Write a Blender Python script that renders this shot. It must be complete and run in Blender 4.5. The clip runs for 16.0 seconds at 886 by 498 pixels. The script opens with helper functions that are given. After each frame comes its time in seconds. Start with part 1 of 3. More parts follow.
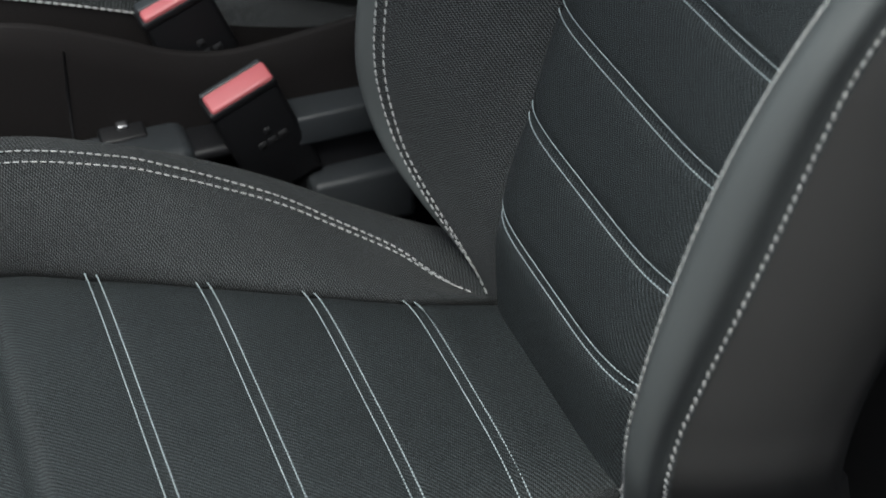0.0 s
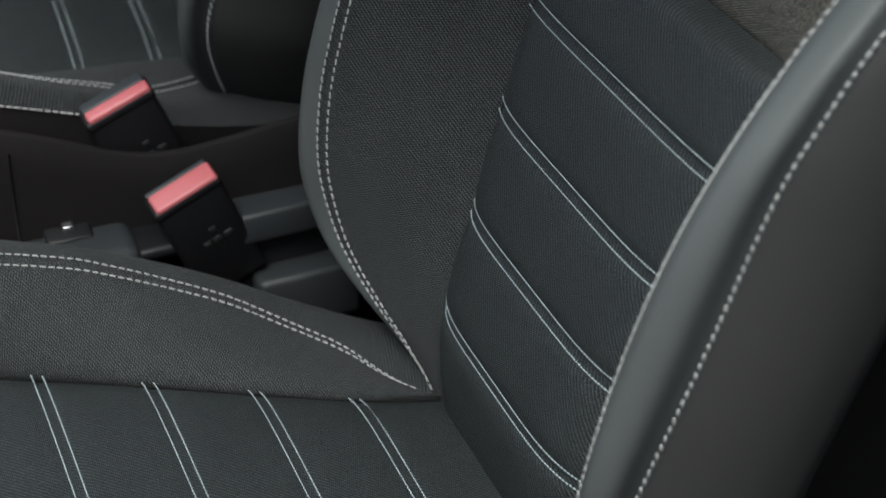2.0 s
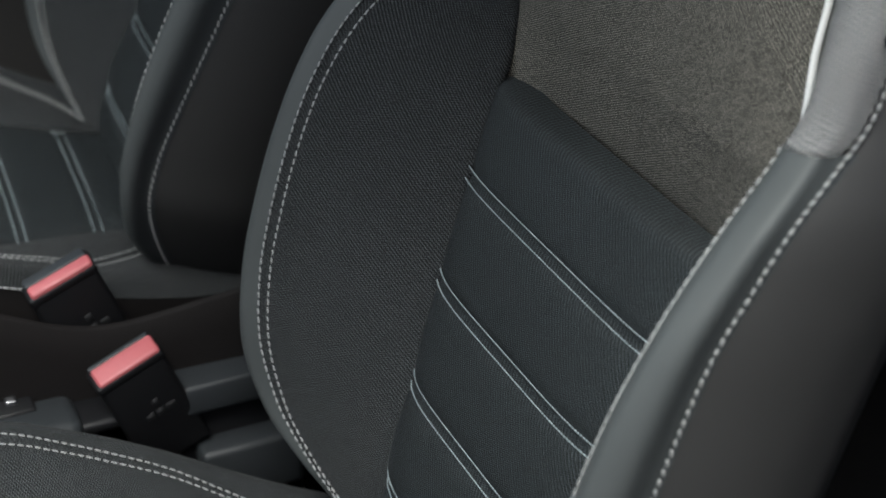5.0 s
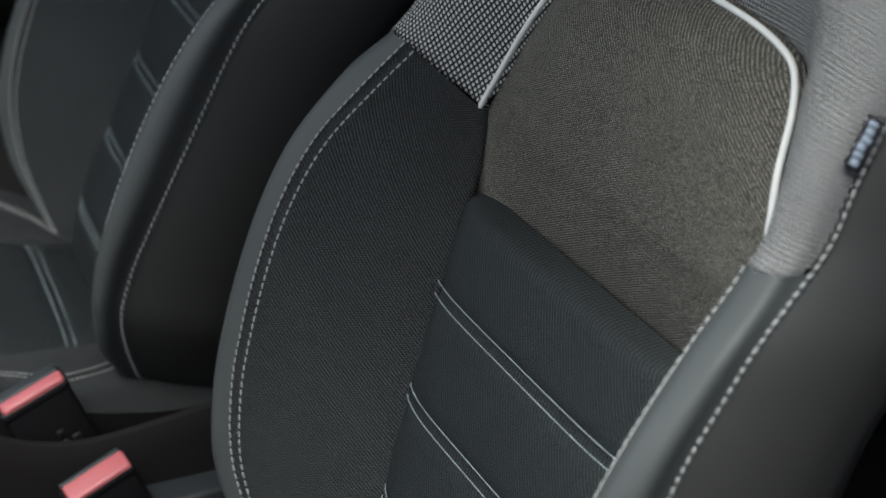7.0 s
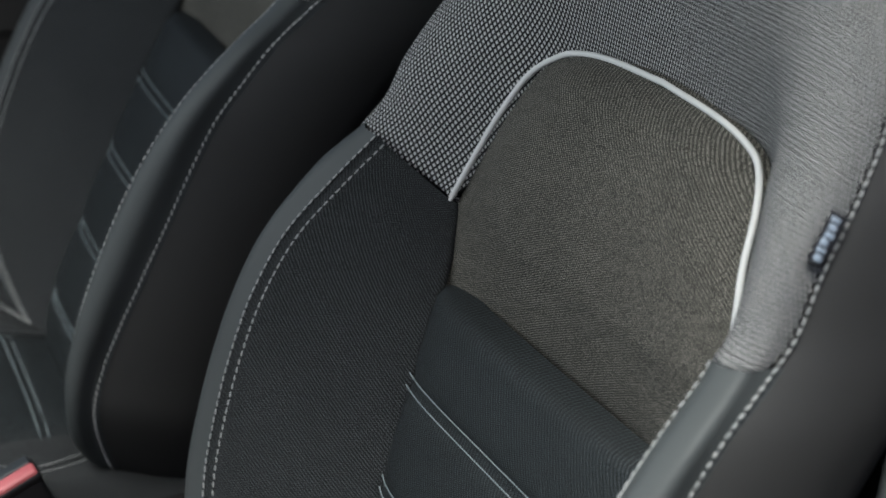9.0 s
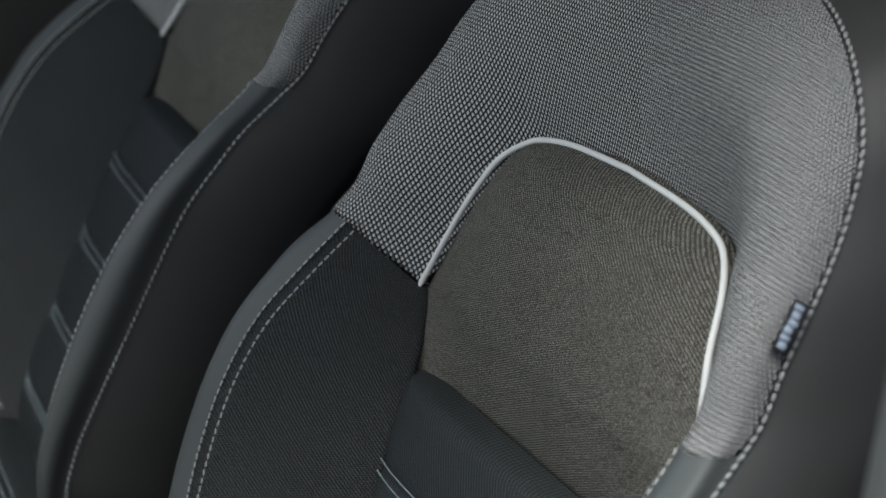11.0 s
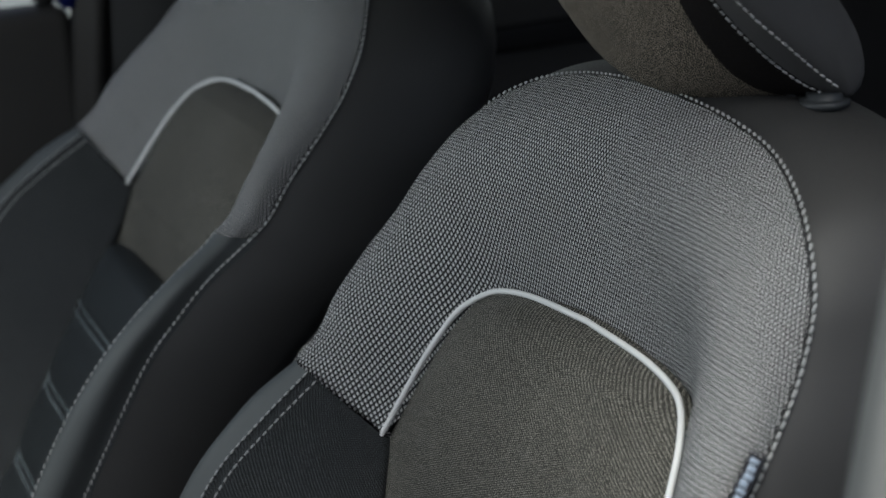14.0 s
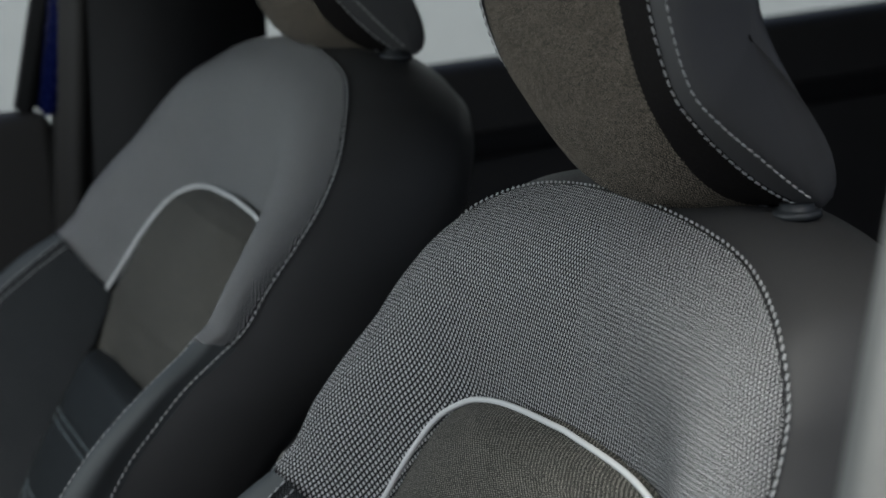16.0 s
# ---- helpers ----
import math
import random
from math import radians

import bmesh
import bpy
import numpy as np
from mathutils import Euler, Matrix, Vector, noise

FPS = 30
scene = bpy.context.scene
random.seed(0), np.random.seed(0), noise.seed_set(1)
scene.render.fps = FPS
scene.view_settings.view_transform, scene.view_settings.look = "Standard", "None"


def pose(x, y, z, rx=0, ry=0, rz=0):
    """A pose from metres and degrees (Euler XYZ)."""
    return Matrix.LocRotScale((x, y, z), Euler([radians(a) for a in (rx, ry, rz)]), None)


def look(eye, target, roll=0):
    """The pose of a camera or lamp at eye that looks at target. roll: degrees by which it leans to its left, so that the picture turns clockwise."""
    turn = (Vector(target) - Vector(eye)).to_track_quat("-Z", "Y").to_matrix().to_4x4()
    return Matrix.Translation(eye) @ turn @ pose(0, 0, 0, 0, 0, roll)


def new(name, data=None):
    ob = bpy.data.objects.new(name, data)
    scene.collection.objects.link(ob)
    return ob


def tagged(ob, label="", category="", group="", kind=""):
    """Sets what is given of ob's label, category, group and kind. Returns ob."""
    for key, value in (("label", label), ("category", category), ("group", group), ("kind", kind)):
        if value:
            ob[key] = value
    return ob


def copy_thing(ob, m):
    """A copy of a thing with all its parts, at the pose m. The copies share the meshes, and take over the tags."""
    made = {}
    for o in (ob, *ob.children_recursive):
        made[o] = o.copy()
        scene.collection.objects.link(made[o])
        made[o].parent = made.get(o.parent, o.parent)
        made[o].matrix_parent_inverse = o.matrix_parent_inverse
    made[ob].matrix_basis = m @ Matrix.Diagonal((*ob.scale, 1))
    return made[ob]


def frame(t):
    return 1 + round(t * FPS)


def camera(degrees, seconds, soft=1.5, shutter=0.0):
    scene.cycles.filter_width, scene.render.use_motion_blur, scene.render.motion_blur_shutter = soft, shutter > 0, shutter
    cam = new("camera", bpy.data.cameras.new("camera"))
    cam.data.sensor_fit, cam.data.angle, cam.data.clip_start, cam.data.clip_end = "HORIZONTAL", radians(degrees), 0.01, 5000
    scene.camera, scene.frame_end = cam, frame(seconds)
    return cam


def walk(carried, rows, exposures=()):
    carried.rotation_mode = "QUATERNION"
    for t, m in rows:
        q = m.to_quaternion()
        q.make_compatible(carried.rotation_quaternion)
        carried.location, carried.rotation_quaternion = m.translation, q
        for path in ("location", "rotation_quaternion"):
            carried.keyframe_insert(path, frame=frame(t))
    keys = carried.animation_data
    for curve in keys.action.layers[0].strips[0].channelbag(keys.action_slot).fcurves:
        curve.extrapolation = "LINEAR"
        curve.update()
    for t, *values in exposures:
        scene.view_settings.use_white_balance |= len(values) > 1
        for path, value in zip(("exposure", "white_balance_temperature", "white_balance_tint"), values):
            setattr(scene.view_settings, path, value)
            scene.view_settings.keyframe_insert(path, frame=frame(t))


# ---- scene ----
cam = camera(24.0, 16.0, soft=1.6)
ROWS = [
    (0, -0.3988, -1.1074, 1.2286, 56.846, 3.916, -18.519),
    (0.5, -0.3974, -1.1092, 1.2328, 57.243, 3.935, -18.936),
    (1, -0.3961, -1.1110, 1.2370, 57.798, 3.864, -19.316),
    (1.5, -0.3948, -1.1129, 1.2410, 58.367, 3.861, -19.689),
    (2, -0.3936, -1.1147, 1.2450, 58.997, 3.789, -19.987),
    (2.5, -0.3923, -1.1166, 1.2490, 59.526, 3.765, -20.271),
    (3, -0.3911, -1.1184, 1.2529, 60.176, 3.742, -20.574),
    (3.5, -0.3900, -1.1202, 1.2567, 60.782, 3.799, -20.878),
    (4, -0.3888, -1.1220, 1.2604, 61.542, 3.842, -21.132),
    (6.5, -0.3837, -1.1312, 1.2783, 64.983, 3.876, -22.110),
    (7, -0.3828, -1.1330, 1.2817, 65.688, 3.879, -22.269),
    (7.5, -0.3819, -1.1348, 1.2850, 66.255, 3.882, -22.412),
    (8, -0.3810, -1.1366, 1.2882, 66.824, 3.888, -22.583),
    (8.5, -0.3802, -1.1384, 1.2914, 67.302, 3.905, -22.747),
    (9, -0.3794, -1.1402, 1.2945, 67.793, 3.908, -22.953),
    (11.5, -0.3758, -1.1492, 1.3092, 70.336, 4.018, -23.834),
    (12, -0.3752, -1.1510, 1.3120, 70.980, 4.001, -23.956),
    (12.5, -0.3746, -1.1528, 1.3147, 71.520, 4.025, -24.118),
    (13, -0.3741, -1.1546, 1.3173, 72.110, 4.021, -24.279),
    (13.5, -0.3736, -1.1564, 1.3198, 72.680, 4.040, -24.430),
    (14, -0.3731, -1.1582, 1.3223, 73.324, 4.029, -24.590),
    (14.5, -0.3727, -1.1600, 1.3248, 74.039, 4.013, -24.728),
    (15, -0.3723, -1.1618, 1.3271, 74.733, 3.991, -24.867),
    (15.5, -0.3719, -1.1635, 1.3295, 75.352, 4.011, -24.994),
    (16, -0.3715, -1.1653, 1.3317, 75.977, 4.008, -25.083),
]
walk(cam, [(t, pose(x, y, z, rx, ry, rz)) for t, x, y, z, rx, ry, rz in ROWS])
cam.data.dof.use_dof = True
cam.data.dof.focus_distance = 1.42
cam.data.dof.aperture_fstop = 7.0

# ---- world and light ----
world = bpy.data.worlds.new("sky")
scene.world = world
world.use_nodes = True
wn = world.node_tree.nodes
sky = wn.new("ShaderNodeTexSky")
sky.sky_type = "NISHITA"
sky.sun_disc = False
sky.sun_elevation = radians(62)
sky.sun_rotation = radians(201)
sky.air_density, sky.dust_density = 1.0, 4.0
wn["Background"].inputs["Strength"].default_value = 0.15
world.node_tree.links.new(sky.outputs["Color"], wn["Background"].inputs["Color"])
sun = new("sun", bpy.data.lights.new("sun", "SUN"))
sun.data.energy, sun.data.angle, sun.data.color = 5.0, radians(30), (0.94, 1.0, 0.97)
sun.matrix_world = look((-0.6, -1.55, 3.6), (0, 0, 0.5))
screen = new("windscreen_light", bpy.data.lights.new("windscreen_light", "AREA"))
screen.data.shape, screen.data.size, screen.data.size_y = "RECTANGLE", 1.45, 0.70
screen.data.energy, screen.data.color = 6.0, (0.92, 1.0, 0.97)
screen.matrix_world = look((-0.64, 0.30, 1.24), (0.10, 0.30, 0.62))
scene.view_settings.exposure = 0.0


# ---- materials ----
def shader(name, rough=0.8, metal=0.0, spec=0.3):
    m = bpy.data.materials.new(name)
    m.use_nodes = True
    b = m.node_tree.nodes["Principled BSDF"]
    b.inputs["Roughness"].default_value = rough
    b.inputs["Metallic"].default_value = metal
    b.inputs["Specular IOR Level"].default_value = spec
    return m, m.node_tree.nodes, m.node_tree.links, b


def math_node(nodes, links, op, a, b=None, c=None):
    n = nodes.new("ShaderNodeMath")
    n.operation = op
    for i, v in enumerate((a, b, c)):
        if v is None:
            continue
        if isinstance(v, (int, float)):
            n.inputs[i].default_value = v
        else:
            links.new(v, n.inputs[i])
    return n.outputs[0]


def mix_colour(nodes, links, fac, a, b):
    n = nodes.new("ShaderNodeMix")
    n.data_type = "RGBA"
    for sock, v in ((n.inputs["Factor"], fac), (n.inputs["A"], a), (n.inputs["B"], b)):
        if isinstance(v, (int, float, tuple)):
            sock.default_value = v if not isinstance(v, tuple) else (*v, 1.0)
        else:
            links.new(v, sock)
    return n.outputs["Result"]


def noise_node(nodes, links, scale, detail=3.0, coord="Object"):
    tc = nodes.new("ShaderNodeTexCoord")
    n = nodes.new("ShaderNodeTexNoise")
    n.inputs["Scale"].default_value = scale
    n.inputs["Detail"].default_value = detail
    links.new(tc.outputs[coord], n.inputs["Vector"])
    return n.outputs["Fac"]


def uv_axes(nodes, links):
    tc = nodes.new("ShaderNodeTexCoord")
    sp = nodes.new("ShaderNodeSeparateXYZ")
    links.new(tc.outputs["UV"], sp.inputs[0])
    return sp.outputs[0], sp.outputs[1]


def bump(nodes, links, bsdf, height, dist, strength=1.0):
    n = nodes.new("ShaderNodeBump")
    n.inputs["Distance"].default_value = dist
    n.inputs["Strength"].default_value = strength
    links.new(height, n.inputs["Height"])
    links.new(n.outputs[0], bsdf.inputs["Normal"])


def weave(name, ground, thread, pu, pv, slant=0.0, cover=0.0, sheen=0.08, relief=0.0005, rough=0.85, spec=0.25, speck=1.1):
    """Woven seat cloth: raised threads of one colour over a darker ground, with period pu by pv metres."""
    m, nodes, links, b = shader(name, rough, 0.0, spec)
    u, v = uv_axes(nodes, links)
    us = math_node(nodes, links, "MULTIPLY_ADD", v, slant, u)
    su = math_node(nodes, links, "SINE", math_node(nodes, links, "MULTIPLY", us, 2 * math.pi / pu))
    half = math_node(nodes, links, "MULTIPLY", math_node(nodes, links, "FLOOR", math_node(nodes, links, "DIVIDE", us, pu)), math.pi)
    sv = math_node(nodes, links, "SINE", math_node(nodes, links, "ADD", math_node(nodes, links, "MULTIPLY", v, 2 * math.pi / pv), half))
    h = math_node(nodes, links, "MULTIPLY_ADD", math_node(nodes, links, "MULTIPLY", su, sv), 0.5, 0.5)
    grain = noise_node(nodes, links, 900.0, 2.0)
    blot = noise_node(nodes, links, 14.0, 4.0)
    fac = nodes.new("ShaderNodeMapRange")
    fac.inputs["From Min"].default_value = 0.55 - cover
    fac.inputs["From Max"].default_value = 0.95 - cover
    links.new(math_node(nodes, links, "MULTIPLY", h, math_node(nodes, links, "MULTIPLY_ADD", grain, speck, 1.0 - 0.5 * speck)), fac.inputs["Value"])
    col = mix_colour(nodes, links, fac.outputs[0], ground, thread)
    dull = mix_colour(nodes, links, math_node(nodes, links, "MULTIPLY", blot, 0.35), col, tuple(0.6 * c for c in ground))
    links.new(dull, b.inputs["Base Color"])
    b.inputs["Sheen Weight"].default_value = sheen
    b.inputs["Sheen Roughness"].default_value = 0.4
    bump(nodes, links, b, math_node(nodes, links, "ADD", h, math_node(nodes, links, "MULTIPLY", grain, 0.5)), relief)
    return m


def lattice(name, ground, thread, pu, pv, width):
    """Spacer mesh: pale lozenges of thread parted by dark slanting gaps."""
    m, nodes, links, b = shader(name, 0.75, 0.0, 0.3)
    u, v = uv_axes(nodes, links)
    a = math_node(nodes, links, "MULTIPLY", u, math.pi / pu)
    c = math_node(nodes, links, "MULTIPLY", v, math.pi / pv)
    one = math_node(nodes, links, "ABSOLUTE", math_node(nodes, links, "SINE", math_node(nodes, links, "ADD", a, c)))
    two = math_node(nodes, links, "ABSOLUTE", math_node(nodes, links, "SINE", math_node(nodes, links, "SUBTRACT", a, c)))
    near = math_node(nodes, links, "MINIMUM", one, two)
    fac = nodes.new("ShaderNodeMapRange")
    fac.interpolation_type = "SMOOTHSTEP"
    fac.inputs["From Min"].default_value = width * 0.55
    fac.inputs["From Max"].default_value = width * 1.35
    links.new(near, fac.inputs["Value"])
    grain = noise_node(nodes, links, 700.0, 2.0)
    blot = noise_node(nodes, links, 10.0, 3.0)
    lit = mix_colour(nodes, links, math_node(nodes, links, "MULTIPLY", grain, 0.7), thread, tuple(0.55 * x for x in thread))
    lit = mix_colour(nodes, links, math_node(nodes, links, "MULTIPLY", blot, 0.3), lit, tuple(0.7 * x for x in thread))
    links.new(mix_colour(nodes, links, fac.outputs[0], ground, lit), b.inputs["Base Color"])
    bump(nodes, links, b, fac.outputs[0], 0.0006)
    return m


def grained(name, colour, rough=0.55, scale=500.0, relief=0.0002, spec=0.4, var=0.3, metal=0.0):
    """Plastic, leatherette or paint with a fine grain and faint blotches."""
    m, nodes, links, b = shader(name, rough, metal, spec)
    fine = noise_node(nodes, links, scale, 3.0)
    blot = noise_node(nodes, links, 9.0, 4.0)
    links.new(mix_colour(nodes, links, math_node(nodes, links, "MULTIPLY", blot, var * 2), colour, tuple(0.55 * c for c in colour)), b.inputs["Base Color"])
    links.new(math_node(nodes, links, "MULTIPLY_ADD", fine, 0.25, rough - 0.12), b.inputs["Roughness"])
    bump(nodes, links, b, fine, relief)
    return m


BOLSTER = weave("bolster cloth", (0.013, 0.0136, 0.0143), (0.112, 0.120, 0.124), 0.0023, 0.0023, 0.5, 0.03, sheen=0.03, spec=0.12, speck=1.1)
INSERT = weave("insert twill", (0.004, 0.0048, 0.0052), (0.066, 0.081, 0.086), 0.0021, 0.0021, 1.0, 0.05, sheen=0.0, rough=0.62, spec=0.35, speck=1.5, relief=0.0005)
UPPER = weave("upper panel twill", (0.030, 0.029, 0.025), (0.30, 0.283, 0.245), 0.0020, 0.0020, 0.5, 0.03, sheen=0.03, spec=0.12, speck=2.4, relief=0.0003)
HEADCLOTH = weave("headrest twill", (0.012, 0.011, 0.009), (0.50, 0.425, 0.345), 0.0023, 0.0023, 0.5, 0.02, speck=1.8, sheen=0.02, spec=0.12)
MESHCLOTH = lattice("spacer mesh", (0.007, 0.007, 0.008), (0.66, 0.66, 0.65), 0.0033, 0.0061, 0.68)
SIDE = grained("side leatherette", (0.064, 0.070, 0.071), 0.55, 900.0, 0.00015, 0.3)
FLANK = grained("flank leatherette", (0.037, 0.0365, 0.036), 0.55, 900.0, 0.00015, 0.3)
HEADSIDE = grained("headrest leatherette", (0.072, 0.072, 0.074), 0.5, 900.0, 0.00015, 0.4)
PLASTIC = grained("black plastic", (0.008, 0.008, 0.009), 0.45, 600.0, 0.0002, 0.25)
GREYPLASTIC = grained("grey console plastic", (0.024, 0.027, 0.030), 0.5, 600.0, 0.0002, 0.4)
SHIELD = grained("dark side shield", (0.011, 0.0095, 0.0095), 0.7, 500.0, 0.0003, 0.12)
MARKS = grained("faint moulded marks", (0.019, 0.019, 0.020), 0.5, 600.0, 0.0001, 0.3)
RED = grained("red button plastic", (0.44, 0.105, 0.115), 0.4, 400.0, 0.0001, 0.45)
THREAD = grained("pale thread", (0.38, 0.385, 0.38), 0.7, 1500.0, 0.0002, 0.2, 0.15)
FINETHREAD = grained("pale fine thread", (0.31, 0.365, 0.38), 0.7, 1500.0, 0.0002, 0.2, 0.15)
PIPING = grained("white piping", (0.64, 0.64, 0.63), 0.5, 800.0, 0.0001, 0.35, 0.1)
METAL = grained("steel", (0.5, 0.5, 0.52), 0.3, 300.0, 0.0001, 0.5, 0.1, 1.0)
CARPET = grained("carpet", (0.007, 0.007, 0.0075), 0.95, 700.0, 0.002, 0.05)
TRIM = grained("pillar trim", (0.012, 0.012, 0.013), 0.7, 500.0, 0.0002, 0.25)
ROOFCLOTH = grained("headliner", (0.16, 0.16, 0.155), 0.95, 800.0, 0.0005, 0.1)
DOORCARD = grained("door card", (0.038, 0.036, 0.035), 0.65, 400.0, 0.0003, 0.3)
BLUE = grained("blue body paint", (0.004, 0.008, 0.06), 0.25, 200.0, 0.0, 0.5, 0.1)
TARMAC = grained("grey concrete", (0.16, 0.16, 0.155), 0.9, 60.0, 0.002, 0.2)
BACKDROP = grained("pale backdrop", (0.29, 0.31, 0.31), 0.9, 40.0, 0.002, 0.2, 0.12)
TAGCLOTH = grained("tag cloth", (0.02, 0.02, 0.024), 0.8, 900.0, 0.0002, 0.2)
TAGBAR = grained("tag print", (0.26, 0.31, 0.38), 0.7, 900.0, 0.0001, 0.2)
PALETRIM = grained("grey door seal", (0.22, 0.22, 0.21), 0.6, 400.0, 0.0002, 0.3)


# ---- shape helpers ----
def link_part(name, me, material, parent=None, label=""):
    for f in me.polygons:
        f.use_smooth = True
    me.materials.append(material)
    ob = new(name, me)
    if parent:
        ob.parent = parent
    return tagged(ob, label)


def part(name, bm, material, parent=None, label="", flat=False):
    me = bpy.data.meshes.new(name)
    bm.to_mesh(me)
    bm.free()
    ob = link_part(name, me, material, parent, label)
    if flat:
        for f in me.polygons:
            f.use_smooth = False
    return ob


def spline(points, n):
    """n points along a smooth curve through the given ones, evenly spaced by length."""
    p = [Vector(q) for q in points]
    p = [2 * p[0] - p[1]] + p + [2 * p[-1] - p[-2]]
    dense = []
    for i in range(1, len(p) - 2):
        for k in range(16):
            t = k / 16
            a, b, c, d = p[i - 1], p[i], p[i + 1], p[i + 2]
            dense.append(0.5 * (2 * b + (c - a) * t + (2 * a - 5 * b + 4 * c - d) * t * t + (3 * b - a - 3 * c + d) * t ** 3))
    dense.append(p[-2])
    cum = [0.0]
    for a, b in zip(dense, dense[1:]):
        cum.append(cum[-1] + (b - a).length)
    out, j = [], 0
    for i in range(n):
        s = cum[-1] * i / (n - 1)
        while j < len(cum) - 2 and cum[j + 1] < s:
            j += 1
        f = (s - cum[j]) / max(cum[j + 1] - cum[j], 1e-9)
        out.append(dense[j].lerp(dense[j + 1], min(max(f, 0), 1)))
    return out


def flip(p):
    return Vector((p[0], -p[1], p[2]))


def sheet(name, rows, material, parent, label="", turn=False, closed=False, planar=None, flat=None):
    """A surface through rows of points, with lengths in metres as its UVs."""
    n, m = len(rows), len(rows[0])
    verts = [tuple(p) for r in rows for p in r]
    mid_r, mid_c = rows[n // 2], [r[m // 2] for r in rows]
    us, vs = [0.0], [0.0]
    for a, b in zip(mid_r, mid_r[1:]):
        us.append(us[-1] + (Vector(b) - Vector(a)).length)
    for a, b in zip(mid_c, mid_c[1:]):
        vs.append(vs[-1] + (Vector(b) - Vector(a)).length)
    faces, uvs = [], []
    for i in range(n - 1):
        for j in range(m - 1 + (1 if closed else 0)):
            k = (j + 1) % m
            q = [(i, j), (i, k), (i + 1, k), (i + 1, j)]
            if turn:
                q.reverse()
            faces.append([a * m + b for a, b in q])
            uvs += [(us[b], vs[a]) for a, b in q]
    me = bpy.data.meshes.new(name)
    me.from_pydata(verts, [], faces)
    layer = me.uv_layers.new(name="cloth")
    for d, l, (u, v) in zip(layer.data, me.loops, uvs):
        if flat is not None:
            d.uv = flat[l.vertex_index // m][l.vertex_index % m]
        elif planar is None:
            d.uv = (u, v)
        else:
            p = Vector(verts[l.vertex_index])
            d.uv = (p.y + math.copysign(max(0.0, abs(p.y) - 0.19) * 0.8, p.y), p.dot(planar))
    return link_part(name, me, material, parent, label)


def tube(name, points, radius, material, parent, label="", sides=8):
    verts, faces = [], []
    n = len(points)
    for i, p in enumerate(points):
        t = (Vector(points[min(i + 1, n - 1)]) - Vector(points[max(i - 1, 0)])).normalized()
        a = t.cross(Vector((0.31, 0.2, 0.93))).normalized()
        b = t.cross(a)
        r = radius * (0.55 if i in (0, n - 1) else 1.0)
        for k in range(sides):
            w = 2 * math.pi * k / sides
            verts.append(tuple(Vector(p) + r * (math.cos(w) * a + math.sin(w) * b)))
    for i in range(n - 1):
        for k in range(sides):
            l = (k + 1) % sides
            faces.append((i * sides + k, i * sides + l, (i + 1) * sides + l, (i + 1) * sides + k))
    faces.append(tuple(range(sides)))
    faces.append(tuple((n - 1) * sides + k for k in reversed(range(sides))))
    me = bpy.data.meshes.new(name)
    me.from_pydata(verts, [], faces)
    return link_part(name, me, material, parent, label)


def stitches(name, lines, pitch, length, radius, material, parent, label="", slant=0.12, lift=0.0):
    """Rows of single stitches, each a small spindle of thread, along the given lines."""
    verts, faces = [], []
    rnd = random.Random(len(name) + len(lines[0]))
    for line in lines:
        total = sum((Vector(b) - Vector(a)).length for a, b in zip(line, line[1:]))
        count = max(2, int(total / pitch))
        pts = spline(line, count * 2 + 1)
        for i in range(count):
            a, b = pts[2 * i], pts[2 * i + 2]
            t = (b - a).normalized()
            c = (a + b) / 2
            s = t.cross(Vector((0.25, 0.31, 0.91))).normalized()
            o = t.cross(s)
            t = (t + slant * s + rnd.uniform(-0.06, 0.06) * s).normalized()
            half = length / 2 * rnd.uniform(0.92, 1.06)
            base = len(verts)
            for f, g in ((-1.0, 0.45), (-0.6, 1.0), (0.6, 1.0), (1.0, 0.45)):
                for k in range(6):
                    w = math.pi * k / 3
                    verts.append(tuple(c + f * half * t + g * radius * (math.cos(w) * s + math.sin(w) * o)))
            for r in range(3):
                for k in range(6):
                    l = (k + 1) % 6
                    faces.append((base + r * 6 + k, base + r * 6 + l, base + r * 6 + 6 + l, base + r * 6 + 6 + k))
            faces.append(tuple(base + k for k in reversed(range(6))))
            faces.append(tuple(base + 18 + k for k in range(6)))
    me = bpy.data.meshes.new(name)
    me.from_pydata(verts, [], faces)
    return tagged(link_part(name, me, material, parent, label), kind="stuff")


def rounded_box(name, size, bevel, material, parent=None, place=None, label="", taper=1.0, segments=3):
    bm = bmesh.new()
    bmesh.ops.create_cube(bm, size=1.0)
    for v in bm.verts:
        k = taper if v.co.z > 0 else 1.0
        v.co = Vector((v.co.x * size[0] * k, v.co.y * size[1] * k, v.co.z * size[2]))
    bmesh.ops.bevel(bm, geom=bm.edges[:], offset=bevel, segments=segments, affect="EDGES", profile=0.5)
    ob = part(name, bm, material, parent, label)
    for f in ob.data.polygons:
        f.use_smooth = True
    if place is not None:
        ob.matrix_basis = place
    return ob


def empty(name, place=None):
    ob = new(name)
    ob.empty_display_size = 0.1
    if place is not None:
        ob.matrix_basis = place
    return ob


